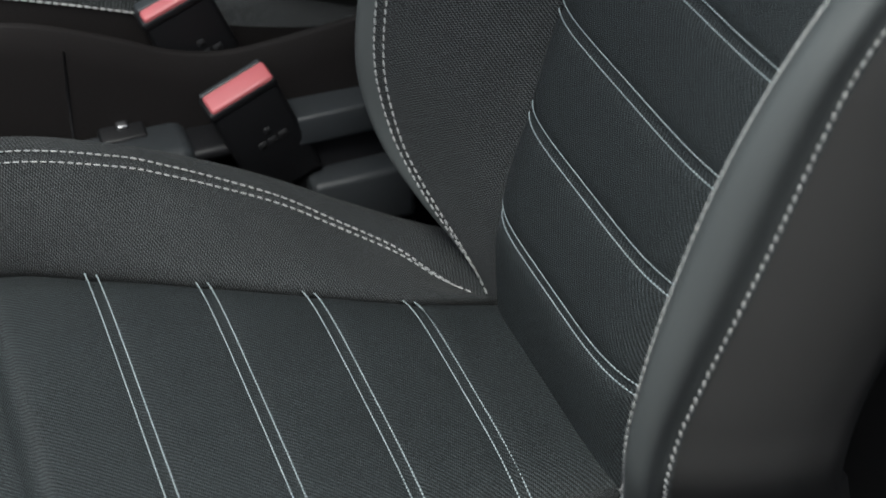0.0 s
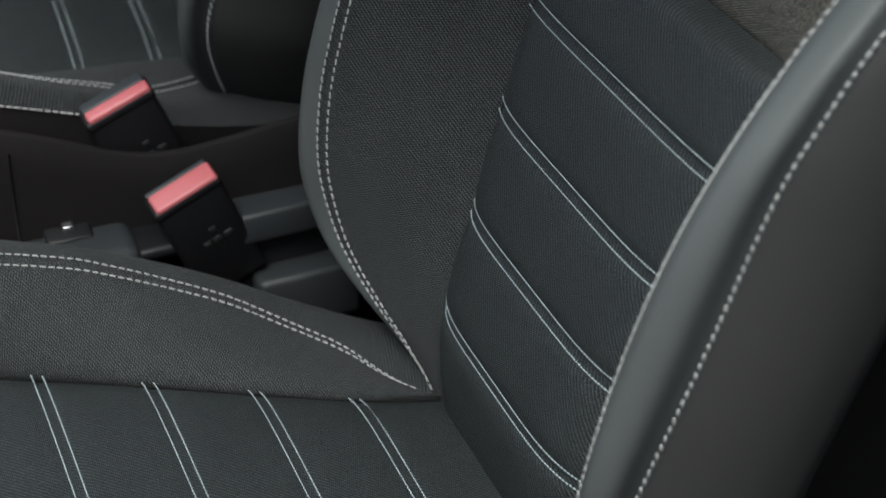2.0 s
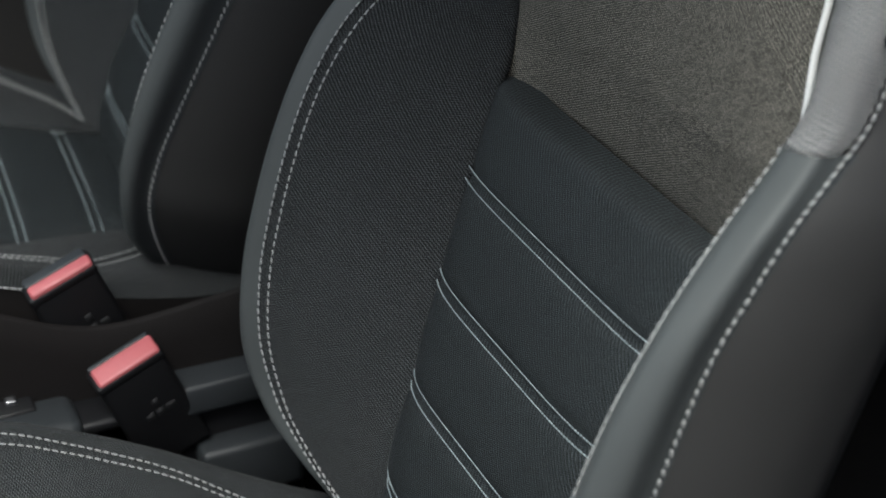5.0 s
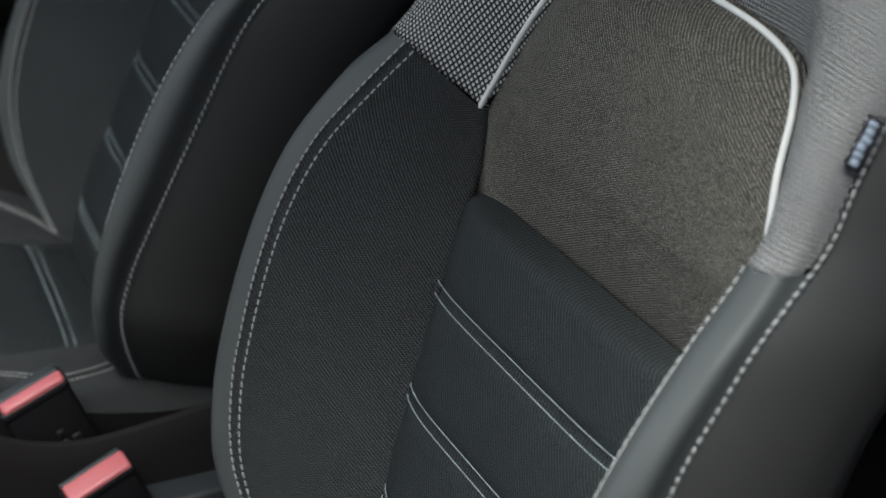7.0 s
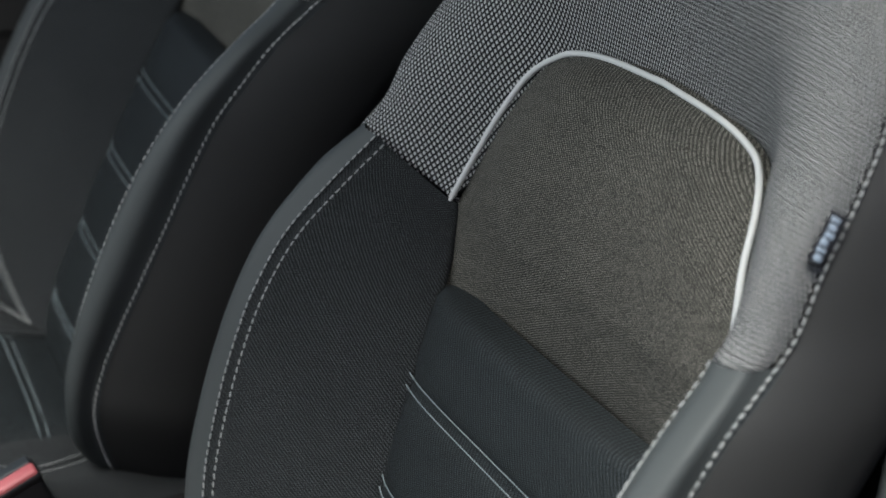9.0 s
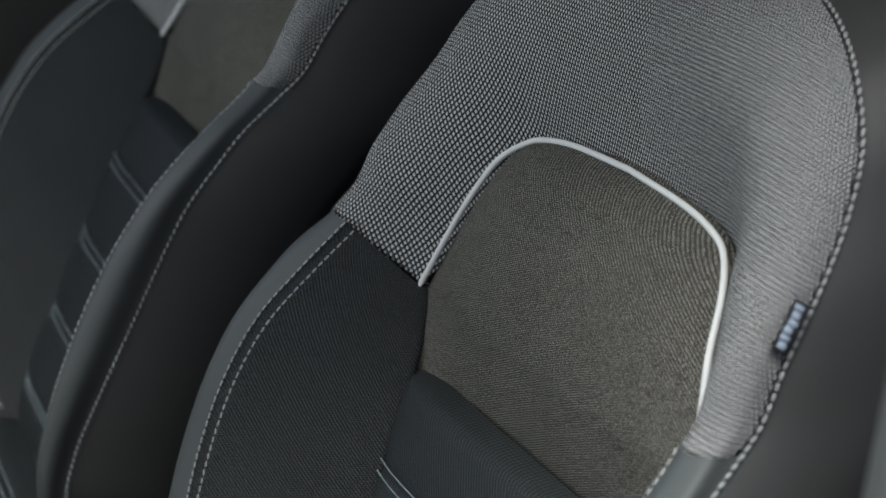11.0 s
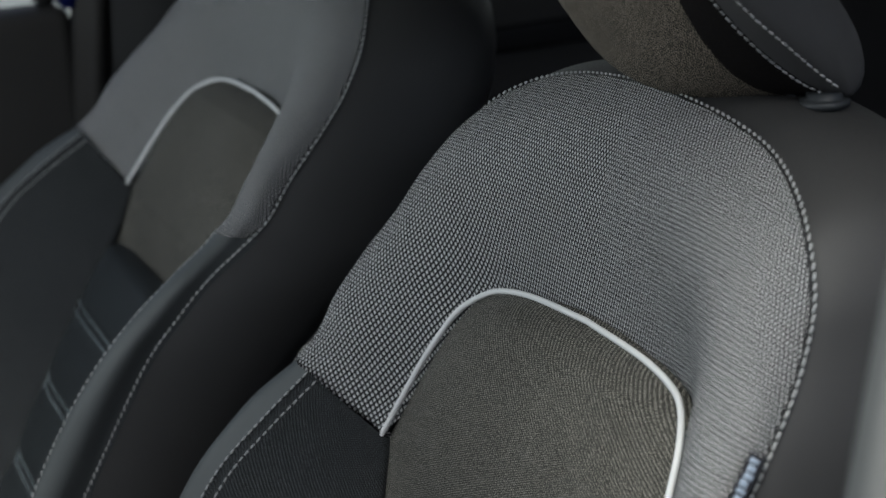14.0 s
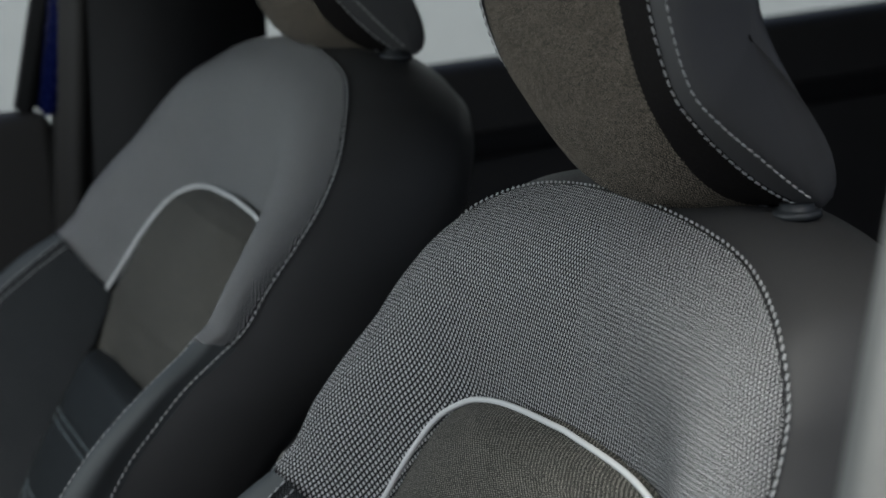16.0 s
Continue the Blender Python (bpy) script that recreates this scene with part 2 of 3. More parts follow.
# ---- the seat's leading lines, for the half with positive y: (x, y, z) ----
BACK_EDGE = [(-0.009, 0.116, 0.325), (-0.005, 0.118, 0.365), (0.003, 0.125, 0.422), (0.031, 0.134, 0.491), (0.061, 0.144, 0.563),
             (0.093, 0.156, 0.633), (0.131, 0.176, 0.697), (0.150, 0.192, 0.733), (0.154, 0.198, 0.746)]
BACK_CREST = [(-0.012, 0.140, 0.345), (-0.024, 0.163, 0.372), (-0.034, 0.185, 0.392), (-0.044, 0.214, 0.418), (-0.050, 0.232, 0.445),
              (-0.053, 0.245, 0.490), (-0.044, 0.253, 0.543), (-0.029, 0.256, 0.591), (-0.010, 0.258, 0.639), (0.013, 0.259, 0.684),
              (0.043, 0.257, 0.726), (0.080, 0.249, 0.762), (0.115, 0.242, 0.792)]
SIDE_SEAM = [(0.020, 0.160, 0.330), (-0.012, 0.205, 0.375), (-0.035, 0.248, 0.444), (-0.030, 0.257, 0.490), (-0.016, 0.263, 0.532), (0.013, 0.272, 0.605), (0.053, 0.277, 0.698),
             (0.082, 0.277, 0.741), (0.107, 0.275, 0.771), (0.135, 0.269, 0.794)]
TOP_SEAM = [(0.135, 0.269, 0.794), (0.159, 0.264, 0.815), (0.178, 0.260, 0.846), (0.202, 0.255, 0.879), (0.227, 0.245, 0.913), (0.246, 0.232, 0.948),
            (0.260, 0.206, 0.980), (0.273, 0.172, 0.999), (0.282, 0.135, 1.011), (0.285, 0.092, 1.019), (0.285, 0.045, 1.024), (0.285, 0.0, 1.026)]
PIPE_LINE = [(0.154, 0.198, 0.746), (0.172, 0.184, 0.784), (0.187, 0.170, 0.816), (0.205, 0.156, 0.845), (0.219, 0.135, 0.861),
             (0.225, 0.111, 0.868), (0.228, 0.070, 0.873), (0.229, 0.0, 0.876)]
CUSHION_EDGE = [(0.010, 0.118, 0.336), (-0.075, 0.130, 0.354), (-0.145, 0.152, 0.368), (-0.218, 0.180, 0.380), (-0.294, 0.215, 0.387), (-0.355, 0.243, 0.390),
                (-0.430, 0.255, 0.384), (-0.490, 0.255, 0.350), (-0.505, 0.255, 0.300)]
CUSHION_CREST = [(-0.012, 0.120, 0.334), (-0.043, 0.165, 0.346), (-0.064, 0.195, 0.358), (-0.099, 0.225, 0.373), (-0.137, 0.243, 0.395), (-0.177, 0.255, 0.414),
                 (-0.217, 0.262, 0.433), (-0.257, 0.268, 0.449), (-0.338, 0.271, 0.471), (-0.430, 0.272, 0.470), (-0.500, 0.268, 0.410), (-0.515, 0.266, 0.330)]
CUSHION_RIM = [(0.050, 0.215, 0.320), (0.000, 0.240, 0.330), (-0.050, 0.258, 0.347), (-0.104, 0.274, 0.369), (-0.170, 0.288, 0.400), (-0.252, 0.299, 0.432),
               (-0.333, 0.304, 0.456), (-0.430, 0.304, 0.452), (-0.495, 0.300, 0.400), (-0.510, 0.296, 0.325)]
DOOR_CREST_END = (0.124, 0.241, 0.803)
DOOR_SEAM_END = (0.143, 0.267, 0.803)
BACK = Vector((0.985, 0.0, -0.17))
FORE = Vector((-0.951, 0.0, 0.309))
UPWARD = Vector((0.40, 0.0, 0.917))


def mirrored(rows):
    return [[flip(p) for p in r] for r in rows]


def swell_at(z):
    """How far the middle of the lumbar panel stands proud of its edges."""
    return float(np.interp(z, (0.33, 0.422, 0.491, 0.563, 0.633, 0.697), (0.012, 0.0135, 0.012, 0.010, 0.006, 0.006)))


def build_tag(seat, sgn):
    """Small woven tag sewn into the side seam of the mesh panel, on the door side."""
    base = Vector((0.189, sgn * 0.2605, 0.862))
    along = Vector((0.028, -sgn * 0.006, 0.034)).normalized()
    across = Vector((-0.62, -sgn * 0.30, 0.42))
    across = (across - across.dot(along) * along).normalized()
    out = along.cross(across).normalized()
    if out.y * sgn < 0:
        across, along = across, -along
        out.negate()
    m = Matrix((along, across, out)).transposed().to_4x4()
    m.translation = base + across * 0.007 + out * 0.005
    tag = rounded_box("tag", (0.031, 0.010, 0.002), 0.0008, TAGCLOTH, seat, m, "small dark woven tag with pale print", segments=1)
    for i, w in enumerate((0.0040, 0.0030, 0.0042, 0.0034, 0.0040, 0.0030)):
        rounded_box("print_bar", (w, 0.0048 + 0.0008 * (i % 2), 0.0012), 0.0004, TAGBAR, tag, Matrix.Translation((-0.0112 + 0.0045 * i, 0.0004 * (i % 3), 0.0009)), "", segments=1)


def build_seat():
    seat = empty("car_seat")
    # lumbar panel: flat padded cloth, drawn in along each row of stitching, rounded over at its top
    back_edge = spline(BACK_EDGE[:7], 90)
    seams = (0.422, 0.491, 0.563, 0.633)
    rows = []
    for i, e in enumerate(back_edge):
        pull = sum(math.exp(-((e.z - z) / 0.006) ** 2) for z in seams)
        puff = 0.004 * abs(math.sin(math.pi * (e.z - 0.350) / 0.0705)) ** 0.5 - 0.004 * pull
        top = max(0.0, (e.z - 0.681) / 0.016)
        row = []
        for j in range(33):
            k = -1 + 2 * j / 32
            edge = abs(k) ** 6
            p = Vector((e.x, 1.07 * e.y * k, e.z))
            p += FORE * (puff * (1 - edge) + swell_at(e.z) * (1 - abs(k) ** 5) - 0.024 * top ** 4) - Vector((0, 0, 0.004 * top * (1 - abs(k) ** 4))) + BACK * 0.012 * abs(k) ** 12
            row.append(p)
        rows.append(row)
    lumbar = sheet("lumbar_panel", rows, INSERT, seat, "black twill lumbar panel with pale twin stitching", planar=UPWARD)
    lines = []
    for z in seams:
        for dz in (-0.0040, 0.0040):
            e = min(back_edge, key=lambda q: abs(q.z - (z + dz)))
            y = e.y * 1.0
            lines.append([Vector((e.x, y * k, z + dz)) + FORE * (swell_at(z) * (1 - abs(k) ** 5) + 0.0004) for k in [-1 + i / 12 for i in range(25)]])
    stitches("stitching", lines, 0.0034, 0.0028, 0.00055, FINETHREAD, lumbar, "pale blue-grey twin stitching")
    # upper panel inside the piping
    pipe = spline(PIPE_LINE, 80)
    low = spline([(0.126, 0.180, 0.676), (0.136, 0.190, 0.703), (0.150, 0.200, 0.733), (0.154, 0.199, 0.746)], 24)
    rows = []
    side = low[:-1] + pipe[:58]
    for i, e in enumerate(side):
        w = i / (len(side) - 1)
        row = []
        for j in range(33):
            k = -1 + 2 * j / 32
            swell = math.sin(0.5 * math.pi * min(1.0, w / 0.62)) ** 1.0
            row.append(Vector((e.x + 0.006, e.y * k, e.z)) + FORE * ((0.028 * swell * min(1.0, 0.2 + 3.2 * (1 - w)) - 0.024 * (1 - swell)) * (1 - abs(k) ** 4)))
        rows.append(row)
    rows.append([Vector((0.229 + 0.008, k * pipe[57].y, 0.876 - 0.009 * abs(k) ** 3)) for k in [-1 + 2 * j / 32 for j in range(33)]])
    upper = sheet("upper_panel", rows, UPPER, seat, "grey-brown twill upper backrest panel", planar=UPWARD)
    whole = [p + FORE * 0.002 for p in pipe] + [flip(p) + FORE * 0.002 for p in reversed(pipe[:-1])]
    tube("piping", whole, 0.0023, PIPING, seat, "thin white piping")
    # bolsters of the backrest; the one at the door reaches a little higher
    bolster_foot = {}
    for sgn in (1, -1):
        n = 60
        e, c, s = spline(BACK_EDGE, n), spline(BACK_CREST, n), spline(SIDE_SEAM, n)
        if sgn < 0:
            c, s = spline(BACK_CREST + [DOOR_CREST_END], n), spline(SIDE_SEAM[:-1] + [DOOR_SEAM_END], n)
        rows, strip, twin_a, twin_b = [], [], [], []
        for i in range(n):
            a, b, d = e[i], c[i], s[i]
            size = (b - a).length
            inward = (a - b).normalized()
            out = Vector((-0.75, -0.45, 0.25)).normalized()
            k = min(1.0, size / 0.1)
            full = 1.0 + 0.45 * (1 - (i / (n - 1)) ** 4) if sgn > 0 else 0.9
            inner = b + inward * min(0.0095, 0.3 * size)
            side = Vector((0.0, 1.0, 0.0))
            p = [a + BACK * 0.008 + side * 0.002, a, a.lerp(b, 0.35) + out * 0.020 * size, a.lerp(b, 0.72) + out * 0.012 * size,
                 inner + out * 0.0012 * k, inner.lerp(b, 0.5) - out * 0.0012, b]
            q = [b, b.lerp(d, 0.22) + (FORE + side) * 0.011 * k * full, b.lerp(d, 0.6) + FORE * 0.009 * k + side * 0.016 * k * full, d, d + BACK * 0.012]
            bolster_foot[sgn] = [a, p[2], p[3], b] + q[1:4]
            twin_a.append(b + out * 0.0008)
            twin_b.append(inner + out * 0.0016)
            rows.append(spline(p, 34))
            strip.append(spline(q, 18))
        if sgn < 0:
            rows, strip = mirrored(rows), mirrored(strip)
            twin_a, twin_b = [flip(p) for p in twin_a], [flip(p) for p in twin_b]
        bol = sheet("backrest_bolster", rows, BOLSTER, seat, "charcoal cloth side bolster of the backrest", turn=sgn < 0)
        sheet("edge_strip", strip, SIDE, bol, "smooth dark leatherette edge strip", turn=sgn < 0)
        stitches("stitching", [twin_a, twin_b], 0.0066, 0.0049, 0.00066, THREAD, bol, "pale twin stitching")
    # spacer mesh round the upper panel
    n = 90
    halves = []
    for sgn in (1, -1):
        inner, outer = spline(PIPE_LINE, n), spline(TOP_SEAM if sgn > 0 else [DOOR_SEAM_END] + TOP_SEAM[1:], n)
        foot = spline(bolster_foot[sgn], 37)
        rows = []
        for i in range(n):
            u = i / (n - 1)
            a, d = inner[i], outer[i]
            row = []
            for j in range(37):
                w = j / 36
                p = a.lerp(d, w)
                sharp = 1.9 - 0.55 * min(1.0, u / 0.35)
                hump = math.sin(math.pi * min(1, w ** sharp))
                p += FORE * ((0.030 + 0.006 * min(1.0, u / 0.15)) * hump * (1 - 0.6 * u ** 2) - 0.008 * (1 - w) ** 6 * min(1.0, u / 0.1))
                p += Vector((0, 0.016 * math.sin(math.pi * w ** 2.8) * (1 - u), 0.010 * hump * u))
                f = max(0.0, 1 - u / 0.25) if sgn < 0 else 0.0
                row.append(p.lerp(foot[j] + (a - inner[0]).lerp(d - outer[0], w), f * f * (3 - 2 * f)))
            rows.append(row)
        rows.insert(0, [p + BACK * 0.010 - Vector((0, 0.004, 0.004)) for p in rows[0]])
        halves.append(rows)
    full = halves[0] + mirrored(list(reversed(halves[1][:-1])))
    flat = []
    for i, r in enumerate(full):
        u = 1 - abs(2 * i / (len(full) - 1) - 1)
        depth, best = [], -9.0
        for p in r:
            best = max(best, p.dot(FORE))
            depth.append(best - p.dot(FORE))
        flat.append([(p.y + math.copysign(1.05 * d * (1 - u), 1 if i < len(full) / 2 else -1), p.dot(UPWARD) + 0.75 * d * u) for p, d in zip(r, depth)])
    mesh = sheet("mesh_panel", full, MESHCLOTH, seat, "light grey spacer mesh round the upper backrest", flat=flat)
    # side and back shell
    ring = spline(SIDE_SEAM, 60)[:-1] + spline(TOP_SEAM, 90)
    ring = ring + [flip(p) for p in reversed(ring[:-1])]
    centre = Vector((0.12, 0.0, 0.68))
    rows = []
    for back, grow in ((0.0, 0.0), (0.003, -0.002), (0.008, 0.000), (0.03, 0.006), (0.07, 0.008), (0.105, 0.004), (0.125, -0.008), (0.135, -0.03), (0.138, -0.09), (0.138, -0.2)):
        row = []
        for p in ring:
            out = Vector((0, p.y, max(0.0, p.z - 0.80) * 1.1))
            out = out.normalized() if out.length > 1e-5 else Vector((0, 0, 1))
            lim = min(abs(grow), 0.9 * math.hypot(p.y, max(0.0, p.z - 0.80))) * (1 if grow >= 0 else -1)
            crown = 0.009 * max(0.0, min(1.0, (p.z - 0.93) / 0.06)) * math.sin(math.pi * min(1.0, back / 0.13))
            row.append(p + BACK * back + out * (lim + crown))
        rows.append(row)
    shell = sheet("side_panel", rows, FLANK, seat, "dark grey leatherette sides and back of the backrest", turn=True)
    edge = [p + BACK * 0.002 + Vector((0, math.copysign(0.0024, p.y), 0.0014)) for p in ring]
    stitches("seam_stitching", [edge], 0.0062, 0.0052, 0.0009, THREAD, shell, "pale chain stitching along the seam", slant=0.3)
    # cushion
    n = 110
    ce = spline(CUSHION_EDGE, n)
    lines_x = (-0.075, -0.145, -0.218, -0.294)
    rows = []
    for e in ce:
        pull = sum(math.exp(-((e.x - x) / 0.006) ** 2) for x in lines_x) + 2.8 * math.exp(-((e.x + 0.372) / 0.006) ** 2)
        row = []
        for j in range(41):
            k = -1 + 2 * j / 40
            edge = abs(k) ** 8
            row.append(Vector((e.x, 1.02 * e.y * k, e.z + 0.014 * (1 - abs(k) ** 4) - 0.0025 * pull * (1 - edge) - 0.012 * abs(k) ** 14)))
        rows.append(row)
    cushion = sheet("cushion_panel", rows, INSERT, seat, "black twill cushion panel with pale twin stitching", planar=Vector((-0.98, 0.0, 0.15)))
    lines = []
    for x in lines_x:
        for dx in (-0.0040, 0.0040):
            e = min(ce, key=lambda q: abs(q.x - (x + dx)))
            lines.append([Vector((x + dx, e.y * k, e.z + 0.0128 - 0.014 * abs(k) ** 4)) for k in [-1 + i / 16 for i in range(33)]])
    stitches("stitching", lines, 0.0034, 0.0028, 0.00055, FINETHREAD, cushion, "pale blue-grey twin stitching")
    for sgn in (1, -1):
        n = 70
        e, c, r = spline(CUSHION_EDGE, n), spline(CUSHION_CREST, n), spline(CUSHION_RIM, n)
        rows, strip, skirt, ta, tb, rim = [], [], [], [], [], []
        for i in range(n):
            a, b, d = e[i], c[i], r[i]
            size = (b - a).length
            up = Vector((0.0, -0.45, 0.9))
            inward = (a - b).normalized()
            inner = b + inward * min(0.0095, 0.35 * size)
            p = [a - Vector((0, -0.006, 0.016)), a + up * 0.003, a.lerp(b, 0.4) + up * 0.08 * size, inner + up * 0.002, inner.lerp(b, 0.5) - up * 0.0008, b]
            q = [b, b.lerp(d, 0.5) + Vector((0, 0.005, 0.009)), d]
            w = [d, d + Vector((0, 0.003, -0.02)), d + Vector((0, 0.004, -0.06)), d + Vector((0, -0.002, -0.11)), Vector((d.x, d.y - 0.02, min(d.z - 0.12, 0.24)))]
            if size > 0.012:
                ta.append(b + Vector((0, 0, 0.0008)))
            if size > 0.024:
                tb.append(inner + up * 0.0026)
            rim.append(d + Vector((0, 0.002, 0)))
            rows.append(spline(p, 30))
            strip.append(spline(q, 10))
            skirt.append(spline(w, 14))
        if sgn < 0:
            rows, strip, skirt = mirrored(rows), mirrored(strip), mirrored(skirt)
            ta, tb, rim = [[flip(p) for p in q] for q in (ta, tb, rim)]
        bol = sheet("cushion_bolster", rows, BOLSTER, seat, "charcoal cloth side bolster of the cushion", turn=sgn > 0)
        sheet("edge_strip", strip, BOLSTER, bol, "charcoal cloth edge strip of the cushion", turn=sgn > 0)
        sheet("skirt", skirt, SHIELD, bol, "dark cloth skirt of the cushion", turn=sgn > 0)
        stitches("stitching", [ta, tb], 0.0066, 0.0049, 0.00066, THREAD, bol, "pale twin stitching")
        if sgn < 0:
            stitches("seam_stitching", [rim[20:]], 0.0064, 0.0052, 0.0009, THREAD, bol, "pale chain stitching along the seam", slant=0.3)
    # pan and side shields under the cushion
    rounded_box("seat_base", (0.46, 0.50, 0.13), 0.02, PLASTIC, seat, Matrix.Translation((-0.23, 0, 0.235)), "black seat base under the cushion")
    top = [(-0.48, 0.40), (-0.38, 0.428), (-0.30, 0.430), (-0.25, 0.425), (-0.185, 0.400), (-0.145, 0.381), (-0.105, 0.371), (-0.06, 0.372), (0.03, 0.382)]
    rows = []
    for x, z in [(p.x, p.z) for p in spline([(x, 0, z) for x, z in top], 40)]:
        y = -0.332
        rows.append([Vector((x, y + 0.020, z - 0.030)), Vector((x, y + 0.006, z - 0.004)), Vector((x, y + 0.002, z)), Vector((x, y - 0.001, z - 0.004)), Vector((x, y - 0.004, z - 0.03)), Vector((x, y - 0.002, 0.20)), Vector((x, y + 0.02, 0.15))])
    shield = sheet("side_shield", rows, SHIELD, seat, "dark plastic side shield with a curved top edge", turn=True)
    tube("shield_seam", [Vector((-0.224, -0.3365, 0.398)), Vector((-0.227, -0.3365, 0.36)), Vector((-0.230, -0.336, 0.30))], 0.0012, PLASTIC, shield, "dark panel joint")
    for sx in (-0.42, 0.0):
        for sy in (-0.2, 0.2):
            rounded_box("seat_foot", (0.06, 0.05, 0.19), 0.008, PLASTIC, seat, Matrix.Translation((sx, sy, 0.093)))
    # headrest
    middle = [(0.340, 1.022), (0.305, 1.018), (0.272, 1.034), (0.248, 1.070), (0.232, 1.115), (0.222, 1.165), (0.218, 1.22), (0.232, 1.265), (0.270, 1.285), (0.304, 1.265),
              (0.316, 1.21), (0.318, 1.16), (0.338, 1.11), (0.366, 1.07), (0.376, 1.045), (0.362, 1.026), (0.340, 1.022)]
    flank = [(0.360, 1.026), (0.337, 1.043), (0.309, 1.066), (0.279, 1.091), (0.258, 1.115), (0.245, 1.160), (0.240, 1.21), (0.246, 1.25), (0.272, 1.268), (0.296, 1.25),
             (0.304, 1.21), (0.308, 1.157), (0.332, 1.106), (0.360, 1.068), (0.371, 1.043), (0.368, 1.028), (0.356, 1.026)]
    pm = spline([(x, 0, z) for x, z in middle], 73)[:-1]
    pf = spline([(x, 0, z) for x, z in flank], 73)[:-1]

    def section(y):
        k = min(1.0, abs(y) / 0.125) ** 2.6
        row = []
        for a, b in zip(pm, pf):
            q = a.lerp(b, k)
            narrow = 0.86 + 0.14 * min(1.0, max(0.0, (q.z - 1.03) / 0.07))
            row.append(Vector((q.x, y * narrow, q.z)))
        return row
    head = empty("headrest")
    head.parent = seat
    ys = [-0.094 + 0.188 * i / 24 for i in range(25)]
    sheet("front_pad", [section(y) for y in ys], HEADCLOTH, head, "grey-brown twill headrest pad", closed=True, turn=True)
    for sgn in (1, -1):
        # Shade where the pad turns sideways is coloured in as a black band.
        band = [section(sgn * y) for y in (0.094, 0.100, 0.106, 0.112, 0.1165)]
        sheet("edge_band", band, SHIELD, head, "headrest band beside the pad, shade put in as black", closed=True, turn=sgn > 0)
        rows = [section(sgn * y) for y in (0.1165, 0.119, 0.122, 0.125)]
        last = rows[-1]
        c = sum(last, Vector()) / len(last)
        for k, d in ((0.985, 0.0015), (0.95, 0.004), (0.86, 0.007), (0.7, 0.009), (0.45, 0.010), (0.2, 0.0105), (0.02, 0.0105)):
            rows.append([c + (p - c) * k + Vector((0, sgn * d, 0)) for p in last])
        cap = sheet("side_pad", rows, HEADSIDE, head, "black leatherette side of the headrest", closed=True, turn=sgn > 0)
        lo = [p + Vector((-0.0012, 0, -0.0008)) for p in section(sgn * 0.1165)[1:38]]
        hi = [c + (p - c) * 0.975 + Vector((-0.0006, sgn * 0.0032, 0)) for p in last[1:38]]
        stitches("stitching", [lo, hi], 0.0066, 0.0049, 0.00066, THREAD, cap, "pale twin stitching")
    for sgn in (1, -1):
        bm = bmesh.new()
        bmesh.ops.create_cone(bm, cap_ends=True, segments=28, radius1=0.0165, radius2=0.0150, depth=0.012)
        bmesh.ops.bevel(bm, geom=[e for e in bm.edges if len(e.link_faces) == 2 and any(len(f.verts) > 4 for f in e.link_faces)], offset=0.004, segments=3, affect="EDGES")
        g = part("guide_sleeve", bm, GREYPLASTIC, head, "grey plastic headrest guide")
        g.matrix_basis = Matrix.Translation((0.347, sgn * 0.102, 1.024))
        tube("rod", [Vector((0.345, sgn * 0.092, 1.00)), Vector((0.338, sgn * 0.080, 1.025)), Vector((0.325, sgn * 0.070, 1.06)), Vector((0.318, sgn * 0.068, 1.12))], 0.0055, PLASTIC, head, "black headrest rod")
    return seat


seat = build_seat()
tagged(seat, "black cloth front car seat with pale twin stitching", "car seat", "front seats")
turn = Matrix.Translation((0, 0, 0.34)) @ Matrix.Rotation(-0.0547, 4, "Z")
recline = Matrix.Rotation(0.1253, 4, "Y") @ Matrix.Translation((0, 0, -0.34))
far = copy_thing(seat, Matrix.Translation((-0.0521, 0.6951, 0.0702)) @ turn @ recline)
level = recline.inverted() @ Matrix.Translation((0.025, 0, -0.316))
for ob in far.children:
    if ob.name.split(".")[0] in ("cushion_panel", "cushion_bolster", "seat_base", "side_shield", "seat_foot"):
        ob.matrix_basis = level @ ob.matrix_basis


build_tag(seat, -1)
build_tag(far, 1)


